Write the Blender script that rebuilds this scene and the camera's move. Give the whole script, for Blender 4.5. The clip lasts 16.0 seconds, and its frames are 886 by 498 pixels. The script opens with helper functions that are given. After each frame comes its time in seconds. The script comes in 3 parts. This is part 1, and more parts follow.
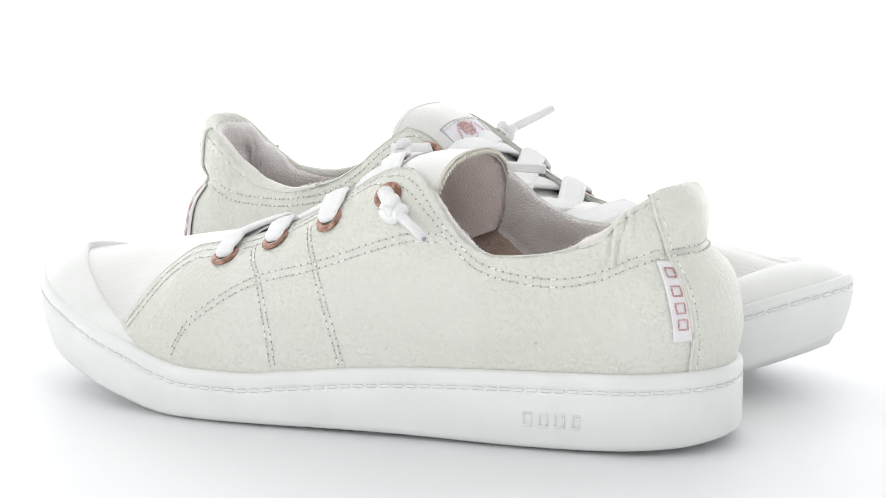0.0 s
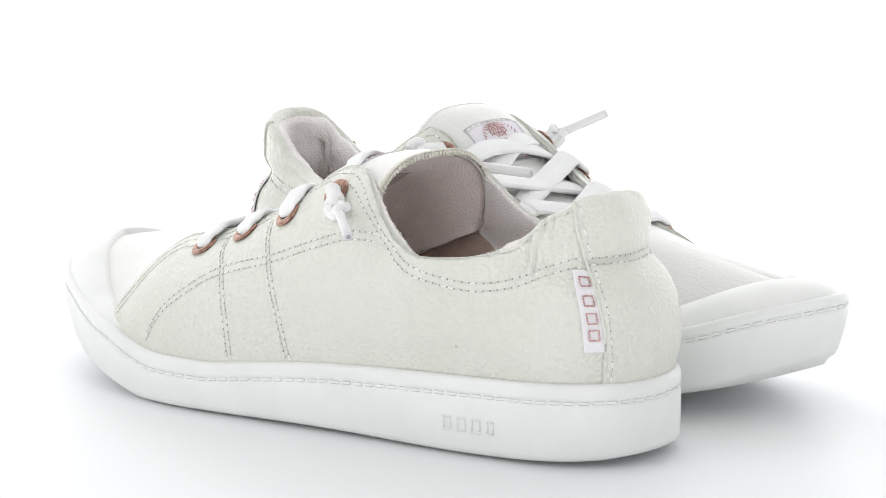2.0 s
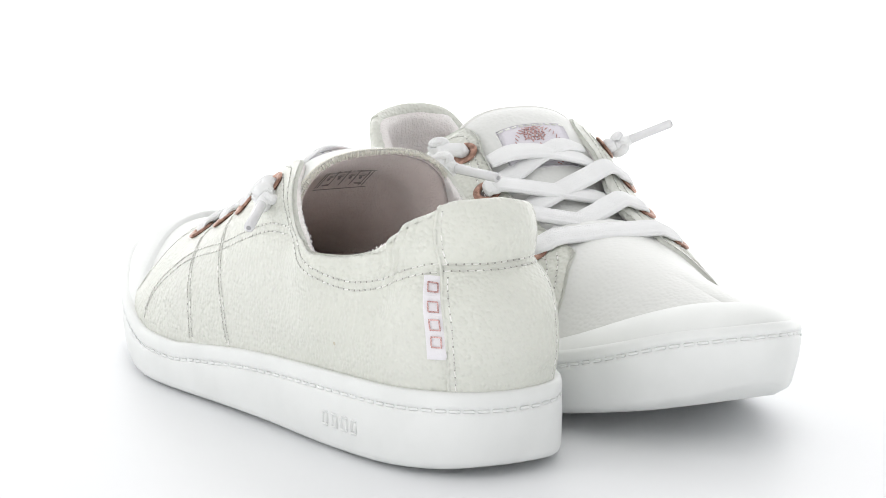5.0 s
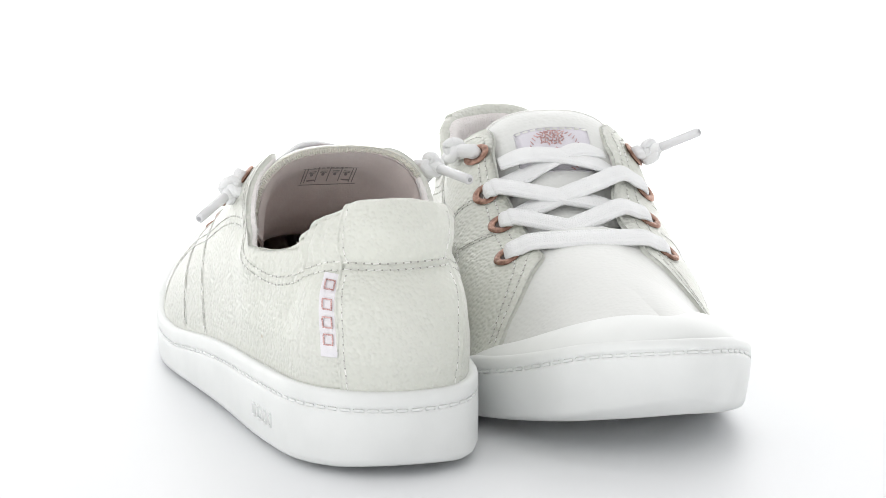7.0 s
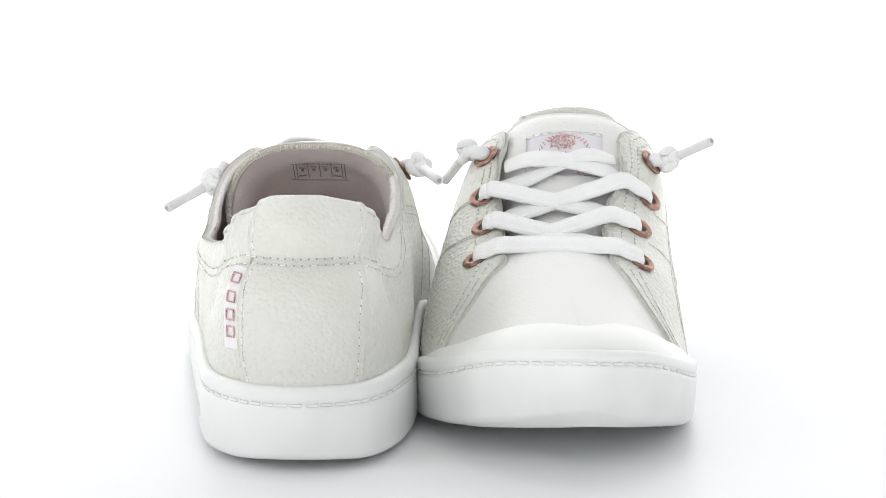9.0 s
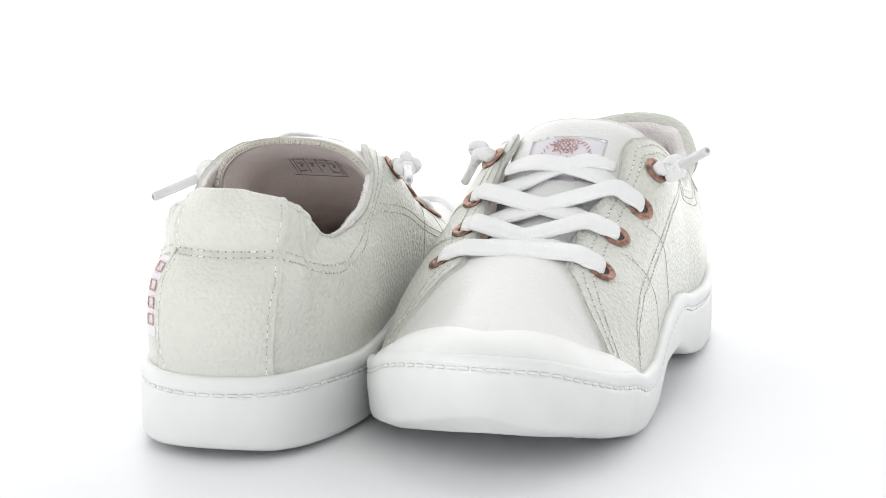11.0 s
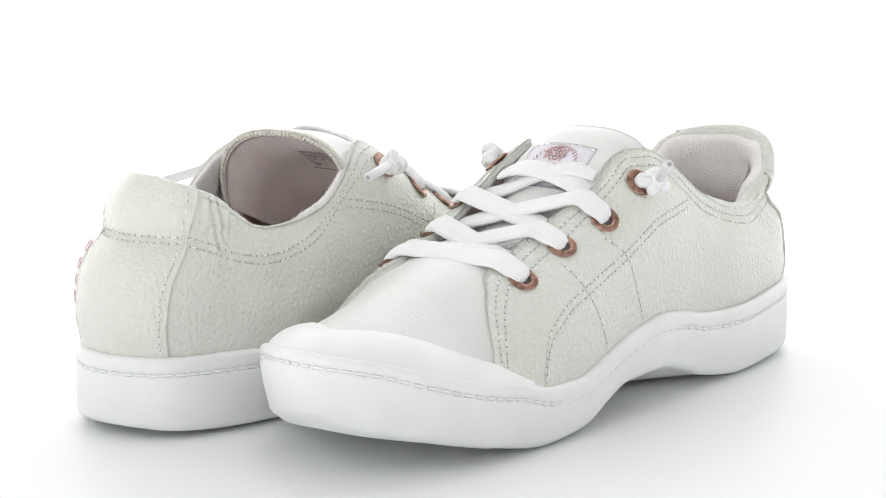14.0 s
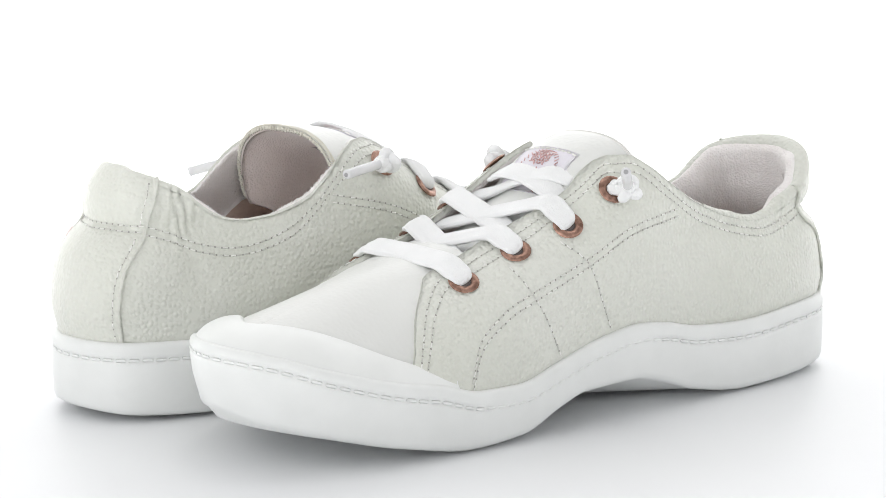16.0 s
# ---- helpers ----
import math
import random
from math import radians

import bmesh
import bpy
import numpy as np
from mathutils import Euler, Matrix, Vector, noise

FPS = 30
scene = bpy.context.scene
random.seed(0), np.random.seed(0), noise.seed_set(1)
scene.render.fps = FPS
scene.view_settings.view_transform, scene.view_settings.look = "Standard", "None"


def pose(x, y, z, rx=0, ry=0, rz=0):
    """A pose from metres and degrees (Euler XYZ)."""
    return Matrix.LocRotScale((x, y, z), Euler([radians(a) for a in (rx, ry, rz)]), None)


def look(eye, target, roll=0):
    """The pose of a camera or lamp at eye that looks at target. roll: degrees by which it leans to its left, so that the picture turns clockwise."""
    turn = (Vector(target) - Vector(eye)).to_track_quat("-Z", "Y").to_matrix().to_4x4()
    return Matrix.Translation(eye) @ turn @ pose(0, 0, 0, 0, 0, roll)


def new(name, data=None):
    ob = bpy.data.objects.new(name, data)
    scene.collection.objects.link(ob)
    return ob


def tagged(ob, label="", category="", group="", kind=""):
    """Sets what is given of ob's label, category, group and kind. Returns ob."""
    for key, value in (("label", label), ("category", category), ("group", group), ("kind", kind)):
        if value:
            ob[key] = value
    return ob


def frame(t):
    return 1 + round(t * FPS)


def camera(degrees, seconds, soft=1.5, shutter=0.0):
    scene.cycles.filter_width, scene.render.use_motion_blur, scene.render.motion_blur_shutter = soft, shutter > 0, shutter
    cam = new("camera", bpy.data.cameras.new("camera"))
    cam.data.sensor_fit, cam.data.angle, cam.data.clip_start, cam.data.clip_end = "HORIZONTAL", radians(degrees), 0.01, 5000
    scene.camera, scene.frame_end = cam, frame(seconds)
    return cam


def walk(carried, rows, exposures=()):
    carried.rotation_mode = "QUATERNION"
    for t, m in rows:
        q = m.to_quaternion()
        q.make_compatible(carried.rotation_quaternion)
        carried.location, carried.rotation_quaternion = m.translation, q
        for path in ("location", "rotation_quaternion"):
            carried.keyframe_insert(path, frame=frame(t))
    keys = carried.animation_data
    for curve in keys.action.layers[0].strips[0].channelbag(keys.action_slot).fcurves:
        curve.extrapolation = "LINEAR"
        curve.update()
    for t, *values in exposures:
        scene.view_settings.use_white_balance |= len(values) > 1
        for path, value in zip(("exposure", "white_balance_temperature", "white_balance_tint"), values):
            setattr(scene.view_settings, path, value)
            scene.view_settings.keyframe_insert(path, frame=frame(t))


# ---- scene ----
cam = camera(18.56, 16.0, soft=0.65)
EYE = Matrix.Translation((0.0030, -0.95, 0.2223)) @ pose(0, 0, 0, 90 - 10.416, 0, 0)
walk(cam, [(0.0, EYE), (16.0, EYE)])

# ---- light: a white photo tent, a softbox overhead, one at the side and one beside the camera ----
world = bpy.data.worlds.new("studio")
scene.world = world
world.use_nodes = True
bg = world.node_tree.nodes["Background"]
bg.inputs["Color"].default_value = (1.0, 1.0, 1.0, 1)
bg.inputs["Strength"].default_value = 0.725


def softbox(name, eye, target, w, h, power, color=(1, 1, 1)):
    lamp = bpy.data.lights.new(name, "AREA")
    lamp.shape, lamp.size, lamp.size_y, lamp.energy, lamp.color = "RECTANGLE", w, h, power, color
    ob = new(name, lamp)
    ob.matrix_world = look(eye, target)
    return ob


softbox("softbox_top", (0.04, 0.12, 1.3), (0, 0, 0), 0.3, 0.28, 1.3, (1.0, 0.99, 0.97))
softbox("softbox_left", (-1.3, -0.7, 0.75), (0, 0, 0.05), 0.8, 0.9, 3.4)
softbox("softbox_front", (-0.65, -1.7, 0.30), (0, 0, 0.02), 1.5, 0.6, 3.4)


# ---- materials ----
def material(name, color, rough=0.5, metal=0.0):
    m = bpy.data.materials.new(name)
    m.use_nodes = True
    b = m.node_tree.nodes["Principled BSDF"]
    b.inputs["Base Color"].default_value = (*color, 1)
    b.inputs["Roughness"].default_value = rough
    b.inputs["Metallic"].default_value = metal
    return m, m.node_tree.nodes, m.node_tree.links, b


def coords(nodes, links):
    c = nodes.new("ShaderNodeTexCoord")
    return c.outputs["Object"]


def tex_noise(nodes, links, src, scale, detail=3.0):
    n = nodes.new("ShaderNodeTexNoise")
    n.inputs["Scale"].default_value, n.inputs["Detail"].default_value = scale, detail
    links.new(src, n.inputs["Vector"])
    return n.outputs["Fac"]


def ramp(nodes, links, src, a, b, lo=0.35, hi=0.65):
    r = nodes.new("ShaderNodeValToRGB")
    r.color_ramp.elements[0].position, r.color_ramp.elements[1].position = lo, hi
    r.color_ramp.elements[0].color, r.color_ramp.elements[1].color = (*a, 1), (*b, 1)
    links.new(src, r.inputs["Fac"])
    return r.outputs["Color"]


def bump(nodes, links, bsdf, src, strength, dist, prev=None):
    n = nodes.new("ShaderNodeBump")
    n.inputs["Strength"].default_value, n.inputs["Distance"].default_value = strength, dist
    links.new(src, n.inputs["Height"])
    if prev:
        links.new(prev, n.inputs["Normal"])
    links.new(n.outputs["Normal"], bsdf.inputs["Normal"])
    return n.outputs["Normal"]


def leather(name, c1, c2, grain=1.0, scale=560):
    m, N, L, b = material(name, c1, 0.46)
    src = coords(N, L)
    warp = N.new("ShaderNodeTexNoise")
    warp.inputs["Scale"].default_value = 180
    L.new(src, warp.inputs["Vector"])
    mix = N.new("ShaderNodeVectorMath")
    mix.operation = "MULTIPLY_ADD"
    L.new(warp.outputs["Color"], mix.inputs[0])
    mix.inputs[1].default_value = (0.0006, 0.0006, 0.0006)
    L.new(src, mix.inputs[2])
    v = N.new("ShaderNodeTexVoronoi")
    v.feature, v.inputs["Scale"].default_value = "SMOOTH_F1", scale
    v.inputs["Smoothness"].default_value, v.inputs["Randomness"].default_value = 0.22, 0.8
    L.new(mix.outputs[0], v.inputs["Vector"])
    flat = N.new("ShaderNodeMapRange")
    flat.interpolation_type = "SMOOTHSTEP"
    flat.inputs["From Min"].default_value, flat.inputs["From Max"].default_value = 0.75, 0.1
    L.new(v.outputs["Distance"], flat.inputs["Value"])
    L.new(ramp(N, L, tex_noise(N, L, src, 22), c1, c2), b.inputs["Base Color"])
    big = tex_noise(N, L, src, 45, 2)
    rr = N.new("ShaderNodeMapRange")
    rr.inputs["To Min"].default_value, rr.inputs["To Max"].default_value = 0.30, 0.44
    L.new(big, rr.inputs["Value"])
    L.new(rr.outputs["Result"], b.inputs["Roughness"])
    p = bump(N, L, b, flat.outputs[0], 0.42 * grain, 0.00075)
    p = bump(N, L, b, tex_noise(N, L, src, 1600, 2), 0.04, 0.0004, p)
    bump(N, L, b, big, 0.2, 0.004, p)
    return m


LEATHER = leather("grained_leather", (0.66, 0.671, 0.611), (0.69, 0.698, 0.647), 1.0, 620)
SMOOTH = leather("smooth_leather", (0.70, 0.706, 0.687), (0.73, 0.736, 0.717), 0.30, 560)


def rubber():
    m, N, L, b = material("white_rubber", (0.86, 0.868, 0.855), 0.42)
    src = coords(N, L)
    L.new(ramp(N, L, tex_noise(N, L, src, 60, 4), (0.775, 0.788, 0.777), (0.81, 0.822, 0.812)), b.inputs["Base Color"])
    bump(N, L, b, tex_noise(N, L, src, 900, 2), 0.06, 0.0004)
    return m


RUBBER = rubber()


def cloth(name, c1, c2, scale, strength, rough=0.95):
    m, N, L, b = material(name, c1, rough)
    b.inputs["Sheen Weight"].default_value = 0.35
    src = coords(N, L)
    L.new(ramp(N, L, tex_noise(N, L, src, 90, 4), c1, c2), b.inputs["Base Color"])
    w = N.new("ShaderNodeTexVoronoi")
    w.inputs["Scale"].default_value = scale
    L.new(src, w.inputs["Vector"])
    p = bump(N, L, b, w.outputs["Distance"], strength, 0.0006)
    bump(N, L, b, tex_noise(N, L, src, 420, 3), strength * 0.5, 0.0004, p)
    return m


TERRY = cloth("terry_lining", (0.83, 0.79, 0.775), (0.89, 0.86, 0.85), 1300, 0.6)
TONGUE_TERRY = cloth("tongue_terry", (0.80, 0.715, 0.685), (0.87, 0.79, 0.76), 1300, 0.55)
LINING = cloth("lining_cloth", (0.58, 0.45, 0.39), (0.69, 0.555, 0.485), 1200, 0.4)
TERRY_EDGE = cloth("terry_edge", (0.85, 0.84, 0.82), (0.90, 0.89, 0.875), 1500, 0.2)
OVERLOCK = cloth("overlock_thread", (0.66, 0.64, 0.56), (0.78, 0.76, 0.68), 1500, 0.3)
INSOLE = cloth("insole_cloth", (0.56, 0.44, 0.40), (0.64, 0.52, 0.475), 1100, 0.3)
LACE = cloth("cotton_lace", (0.84, 0.845, 0.85), (0.88, 0.885, 0.89), 1900, 0.45)
LILAC = cloth("lilac_ribbon", (0.70, 0.675, 0.735), (0.745, 0.72, 0.775), 2000, 0.25, 0.7)
RIBBON = cloth("woven_ribbon", (0.78, 0.765, 0.80), (0.82, 0.805, 0.83), 2000, 0.25, 0.7)


def thread():
    m, N, L, b = material("pale_thread", (0.6, 0.6, 0.55), 0.4)
    g = N.new("ShaderNodeNewGeometry")
    L.new(ramp(N, L, g.outputs["Random Per Island"], (0.62, 0.62, 0.58), (0.90, 0.90, 0.87), 0.1, 0.7), b.inputs["Base Color"])
    bump(N, L, b, tex_noise(N, L, coords(N, L), 1500, 2), 0.5, 0.0005)
    return m


THREAD = thread()
PRINT = material("dark_print", (0.31, 0.285, 0.28), 0.7)[0]
HOLE = material("eyelet_hole", (0.10, 0.085, 0.08), 0.9)[0]


PIT = material("needle_pit", (0.38, 0.375, 0.345), 0.8)[0]
SCUFF = material("brown_scuff", (0.57, 0.53, 0.43), 0.8)[0]
BORE = material("aglet_bore_grey", (0.33, 0.33, 0.34), 0.6)[0]


def rose():
    m, N, L, b = material("rose_glitter", (0.62, 0.33, 0.32), 0.4, 0.55)
    src = coords(N, L)
    v = N.new("ShaderNodeTexVoronoi")
    v.inputs["Scale"].default_value = 2600
    L.new(src, v.inputs["Vector"])
    L.new(ramp(N, L, v.outputs["Color"], (0.36, 0.19, 0.185), (0.72, 0.50, 0.48), 0.2, 0.8), b.inputs["Base Color"])
    return m


ROSE = rose()


def copper():
    m, N, L, b = material("copper", (0.40, 0.22, 0.17), 0.36, 1.0)
    src = coords(N, L)
    n = tex_noise(N, L, src, 500, 3)
    L.new(ramp(N, L, n, (0.21, 0.122, 0.092), (0.44, 0.27, 0.21)), b.inputs["Base Color"])
    bump(N, L, b, n, 0.5, 0.0012)
    return m


COPPER = copper()
AGLET = material("clear_aglet", (0.86, 0.86, 0.875), 0.22)[0]
AGLET.node_tree.nodes["Principled BSDF"].inputs["Transmission Weight"].default_value = 0.25


def white_board(name, c1, c2, rough):
    m, N, L, b = material(name, c1, rough)
    src = coords(N, L)
    L.new(ramp(N, L, tex_noise(N, L, src, 6, 5), c1, c2), b.inputs["Base Color"])
    bump(N, L, b, tex_noise(N, L, src, 700, 3), 0.03, 0.0005)
    return m


BOARD = white_board("white_board", (0.81, 0.82, 0.838), (0.83, 0.84, 0.853), 0.45)
# emission stands in for the studio light that would whiten the paper
SWEEP, _n, _l, _b = material("glowing_paper", (0.9, 0.9, 0.9), 0.9)
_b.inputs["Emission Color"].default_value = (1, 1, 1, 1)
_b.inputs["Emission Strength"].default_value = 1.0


# ---- mesh helpers (millimetres in, metres out) ----
def mesh_of(name, verts, faces, mat, smooth=True):
    me = bpy.data.meshes.new(name)
    me.from_pydata([tuple(float(c) * 0.001 for c in v) for v in verts], [], [tuple(int(i) for i in f) for f in faces])
    me.materials.append(mat)
    me.polygons.foreach_set("use_smooth", [smooth] * len(me.polygons))
    me.validate()
    return me


def part(name, geo, mat, parent, label="", smooth=True, kind=""):
    verts, faces = geo
    ob = new(name, mesh_of(name, verts, faces, mat, smooth))
    ob.parent = parent
    return tagged(ob, label, kind=kind)


def grid(P, closed=False):
    """Vertices and faces of a grid of points (rows, columns, 3)."""
    n, m = P.shape[:2]
    f = []
    for i in range(n if closed else n - 1):
        a, b = i * m, ((i + 1) % n) * m
        for j in range(m - 1):
            f.append((a + j, a + j + 1, b + j + 1, b + j))
    return P.reshape(-1, 3), f


def join(geos):
    V, F, k = [], [], 0
    for v, f in geos:
        V.append(np.asarray(v, float))
        F += [tuple(i + k for i in g) for g in f]
        k += len(v)
    return np.concatenate(V), F


def grid_normals(P):
    a = np.gradient(P, axis=0)
    b = np.gradient(P, axis=1)
    n = np.cross(a, b)
    return n / (np.linalg.norm(n, axis=2, keepdims=True) + 1e-9)


def shell(P, t, side):
    """A closed sheet of thickness t under the grid P; side says which way its outer normal points."""
    n = grid_normals(P) * side
    Q = P - n * t
    r, c = P.shape[:2]
    M = P * 0.5 + Q * 0.5
    V, F = [P.reshape(-1, 3), Q.reshape(-1, 3)], []
    for i in range(r - 1):
        for j in range(c - 1):
            a = i * c + j
            F.append((a, a + 1, a + c + 1, a + c))
            F.append((a + r * c, a + c + r * c, a + c + 1 + r * c, a + 1 + r * c))
    ring = [(0, j) for j in range(c)] + [(i, c - 1) for i in range(1, r)]
    ring += [(r - 1, j) for j in range(c - 2, -1, -1)] + [(i, 0) for i in range(r - 2, 0, -1)]
    mid = []
    for i, j in ring:
        ii, jj = min(max(i, 1), r - 2), min(max(j, 1), c - 2)
        out = P[i, j] - P[ii, jj]
        out = out / (np.linalg.norm(out) + 1e-9)
        mid.append(M[i, j] + out * t * 0.4)
    V.append(np.array(mid))
    k = len(ring)
    for e in range(k):
        a = ring[e][0] * c + ring[e][1]
        b = ring[(e + 1) % k][0] * c + ring[(e + 1) % k][1]
        ma, mb = 2 * r * c + e, 2 * r * c + (e + 1) % k
        F.append((a, b, mb, ma))
        F.append((ma, mb, b + r * c, a + r * c))
    return np.concatenate(V), F


def spline(xs, ys):
    """A smooth curve through the points that does not overshoot."""
    xs, ys = np.asarray(xs, float), np.asarray(ys, float)
    if xs[0] > xs[-1]:
        xs, ys = xs[::-1], ys[::-1]
    h, d = np.diff(xs), np.diff(ys) / np.diff(xs)
    m = np.zeros(len(xs))
    for i in range(1, len(xs) - 1):
        if d[i - 1] * d[i] > 0:
            w1, w2 = 2 * h[i] + h[i - 1], h[i] + 2 * h[i - 1]
            m[i] = (w1 + w2) / (w1 / d[i - 1] + w2 / d[i])
    m[0], m[-1] = d[0], d[-1]

    def at(x):
        x = np.clip(np.asarray(x, float), xs[0], xs[-1])
        i = np.clip(np.searchsorted(xs, x) - 1, 0, len(h) - 1)
        t = (x - xs[i]) / h[i]
        return ((1 + 2 * t) * (1 - t) ** 2 * ys[i] + t * (1 - t) ** 2 * h[i] * m[i]
                + t * t * (3 - 2 * t) * ys[i + 1] + t * t * (t - 1) * h[i] * m[i + 1])
    return at


def smooth01(x, a, b):
    t = np.clip((np.asarray(x, float) - a) / (b - a), 0, 1)
    return t * t * (3 - 2 * t)


def catmull(P, n, closed=False):
    P = np.asarray(P, float)
    N, out = len(P), []
    for i in range(N if closed else N - 1):
        if closed:
            a, b, c, d = P[i - 1], P[i], P[(i + 1) % N], P[(i + 2) % N]
        else:
            b, c = P[i], P[i + 1]
            a = P[i - 1] if i else 2 * b - c
            d = P[i + 2] if i + 2 < N else 2 * c - b
        for t in np.arange(n) / n:
            out.append(0.5 * (2 * b + (c - a) * t + (2 * a - 5 * b + 4 * c - d) * t * t + (3 * b - a - 3 * c + d) * t ** 3))
    if not closed:
        out.append(P[-1])
    return np.array(out)


def unit(v):
    v = np.asarray(v, float)
    return v / (np.linalg.norm(v) + 1e-9)


def tube(path, radius, ring=8, flat=1.0, up=None, caps=True, across=None):
    """A tube along path; flat under 1 makes a ribbon whose thin side faces up (one vector, or one each point)."""
    path = np.asarray(path, float)
    n = len(path)
    rad = np.broadcast_to(radius, (n,))
    tan = np.gradient(path, axis=0)
    ups = np.broadcast_to(np.array([0, 0, 1.0]) if up is None else np.asarray(up, float), (n, 3))
    P = np.zeros((n, ring, 3))
    for i in range(n):
        t = unit(tan[i])
        w = np.cross(ups[i], t)
        w = unit(w) if np.linalg.norm(w) > 1e-6 else np.array([1.0, 0, 0])
        if across is not None:
            w = np.asarray(across, float)
            w = unit(w - t * np.dot(w, t))
        u = np.cross(t, w)
        for k in range(ring):
            a = 2 * math.pi * k / ring
            ca, sa = math.cos(a), math.sin(a)
            if flat < 1:
                ca = math.copysign(abs(ca) ** 0.55, ca)
            P[i, k] = path[i] + rad[i] * (w * ca + u * sa * flat * (1 + (0.16 * math.cos(8 * a) if flat < 1 else 0)))
    V = P.reshape(-1, 3)
    F = []
    for i in range(n - 1):
        for k in range(ring):
            a, b = i * ring + k, i * ring + (k + 1) % ring
            F.append((a, b, b + ring, a + ring))
    if caps:
        F += [tuple(range(ring))[::-1], tuple(range((n - 1) * ring, n * ring))]
    return V, F


# ---- the shoe's form, millimetres: x heel to toe, y to the outer side, z up ----
STA = (6, 24, 57, 95, 133, 171, 204, 233, 255)
OUTER = (17.2, 30.4, 37.1, 42.1, 47.9, 52.9, 50.0, 38.9, 24.6)
INNER = (19.4, 29.9, 35.4, 36.3, 38.2, 41.5, 42.7, 38.6, 28.8)
ctrl = [(0, 0)] + list(zip(STA, OUTER)) + [(271.4, -7.7)] + [(s, -w) for s, w in list(zip(STA, INNER))[::-1]]
fine = catmull(ctrl, 24, True)
leng = np.concatenate([[0], np.cumsum(np.linalg.norm(np.diff(np.vstack([fine, fine[:1]]), axis=0), axis=1))])
PERIM = leng[-1]
NQ = 400
qs = np.arange(NQ) * PERIM / NQ
OL = np.stack([np.interp(qs, leng, np.append(fine[:, k], fine[0, k])) for k in (0, 1)], 1)
for _ in range(3):
    OL = (np.roll(OL, 1, 0) + OL * 2 + np.roll(OL, -1, 0)) / 4
TANG = np.roll(OL, -1, 0) - np.roll(OL, 1, 0)
TANG /= np.linalg.norm(TANG, axis=1, keepdims=True)
INW = np.stack([TANG[:, 1], -TANG[:, 0]], 1)
TOE = int(np.argmax(OL[:, 0]))
TOE_Q = qs[TOE]

top_out = spline((0, 40, 80, 112, 140, 158, 177, 192, 205, 215, 225, 235, 246, 259, 272), (27.0, 26.0, 24.6, 22.6, 19.4, 17.5, 17.5, 20, 23.6, 25.4, 27.6, 30.4, 33.8, 38, 41))
top_in = spline((0, 28, 58, 86, 100, 113, 131, 151, 170, 187, 205, 215, 225, 235, 246, 259, 272), (27.0, 26.6, 25.0, 26.5, 29.5, 30.8, 28.5, 23.5, 19, 19.5, 24, 25.7, 27.8, 30.5, 33.8, 38, 41))
bot_out = spline((0, 10, 60, 110, 150, 185, 208, 225, 245, 262, 272), (3.2, 1.8, 0.3, 0.8, 0.3, 0, 3, 6, 10, 15, 19.5))
bot_in = spline((0, 10, 60, 85, 99, 115, 138, 151, 168, 190, 215, 239, 262, 272), (3.2, 1.8, 0.3, 3.5, 8, 11.5, 11, 7.5, 1.5, 0.3, 4, 9.5, 15, 19.5))
welt_drop = spline((0, 178, 200, 220, 240, 256, 272), (0, 0, -0.4, -0.8, -1.2, -1.6, -1.8))
ridge_z = spline((60, 90, 100, 110, 120, 135, 150, 170, 185, 200, 215, 232, 248), (104, 96, 94.2, 92.3, 88.2, 79, 69.5, 61.3, 58.3, 55.5, 52.3, 48.4, 44.6))
ridge_y = spline((60, 130, 170, 205, 248), (1, 2, 2.5, 2, -4))
full_in = spline((60, 110, 120, 139, 159, 176, 190, 205, 220, 245, 272), (0.40, 0.36, 0.37, 0.46, 0.50, 0.62, 1.0, 1.8, 2.4, 2.4, 1.8))
full_left = spline((60, 110, 120, 132, 154, 173, 190, 205, 220, 245, 272), (0.40, 0.58, 0.64, 0.68, 0.69, 0.80, 1.05, 1.8, 2.4, 2.4, 1.8))
full_right = spline((60, 110, 125, 142, 160, 182, 192, 205, 220, 245, 272), (0.40, 0.42, 0.45, 0.48, 0.55, 0.80, 1.1, 1.8, 2.4, 2.4, 1.8))
lean = spline((15, 27, 38, 48, 56, 61, 65, 70, 75, 80, 83, 86), (0.5, 0, -1.2, -0.4, 1.3, 3.9, 5.7, 5.3, 5.5, 7.0, 8.8, 11))
low_out = spline((0, 8, 15, 22, 30, 37, 49, 63, 81, 95, 103, 109, 114, 120), (82, 81, 79.5, 77, 71.8, 65.7, 62, 61.2, 64.8, 72.5, 80, 85.5, 90, 110))
low_in = spline((0, 6, 11, 16, 21, 27, 36, 46, 62, 79, 93, 100, 106, 112), (82, 79.5, 76, 71.5, 67, 63.5, 60.8, 60, 62.2, 67.5, 76, 82, 87, 95))
rim_out = spline((0, 8, 12, 15, 20, 25, 29, 32, 35, 39, 47, 56, 69, 78, 82, 87, 91, 95, 101, 106, 112, 120, 127, 150, 170, 183, 190, 196, 202, 207, 212),
                 (84.2, 83.9, 83.4, 82.4, 80.4, 78.4, 76.0, 72.6, 69.4, 67.0, 64.6, 63, 62.4, 65.3, 68.0, 73.4, 78, 81.5, 85.3, 86.8, 86.4, 83.5, 79, 66, 58.5, 55.5, 53.8, 49, 42.5, 34.5, 27))
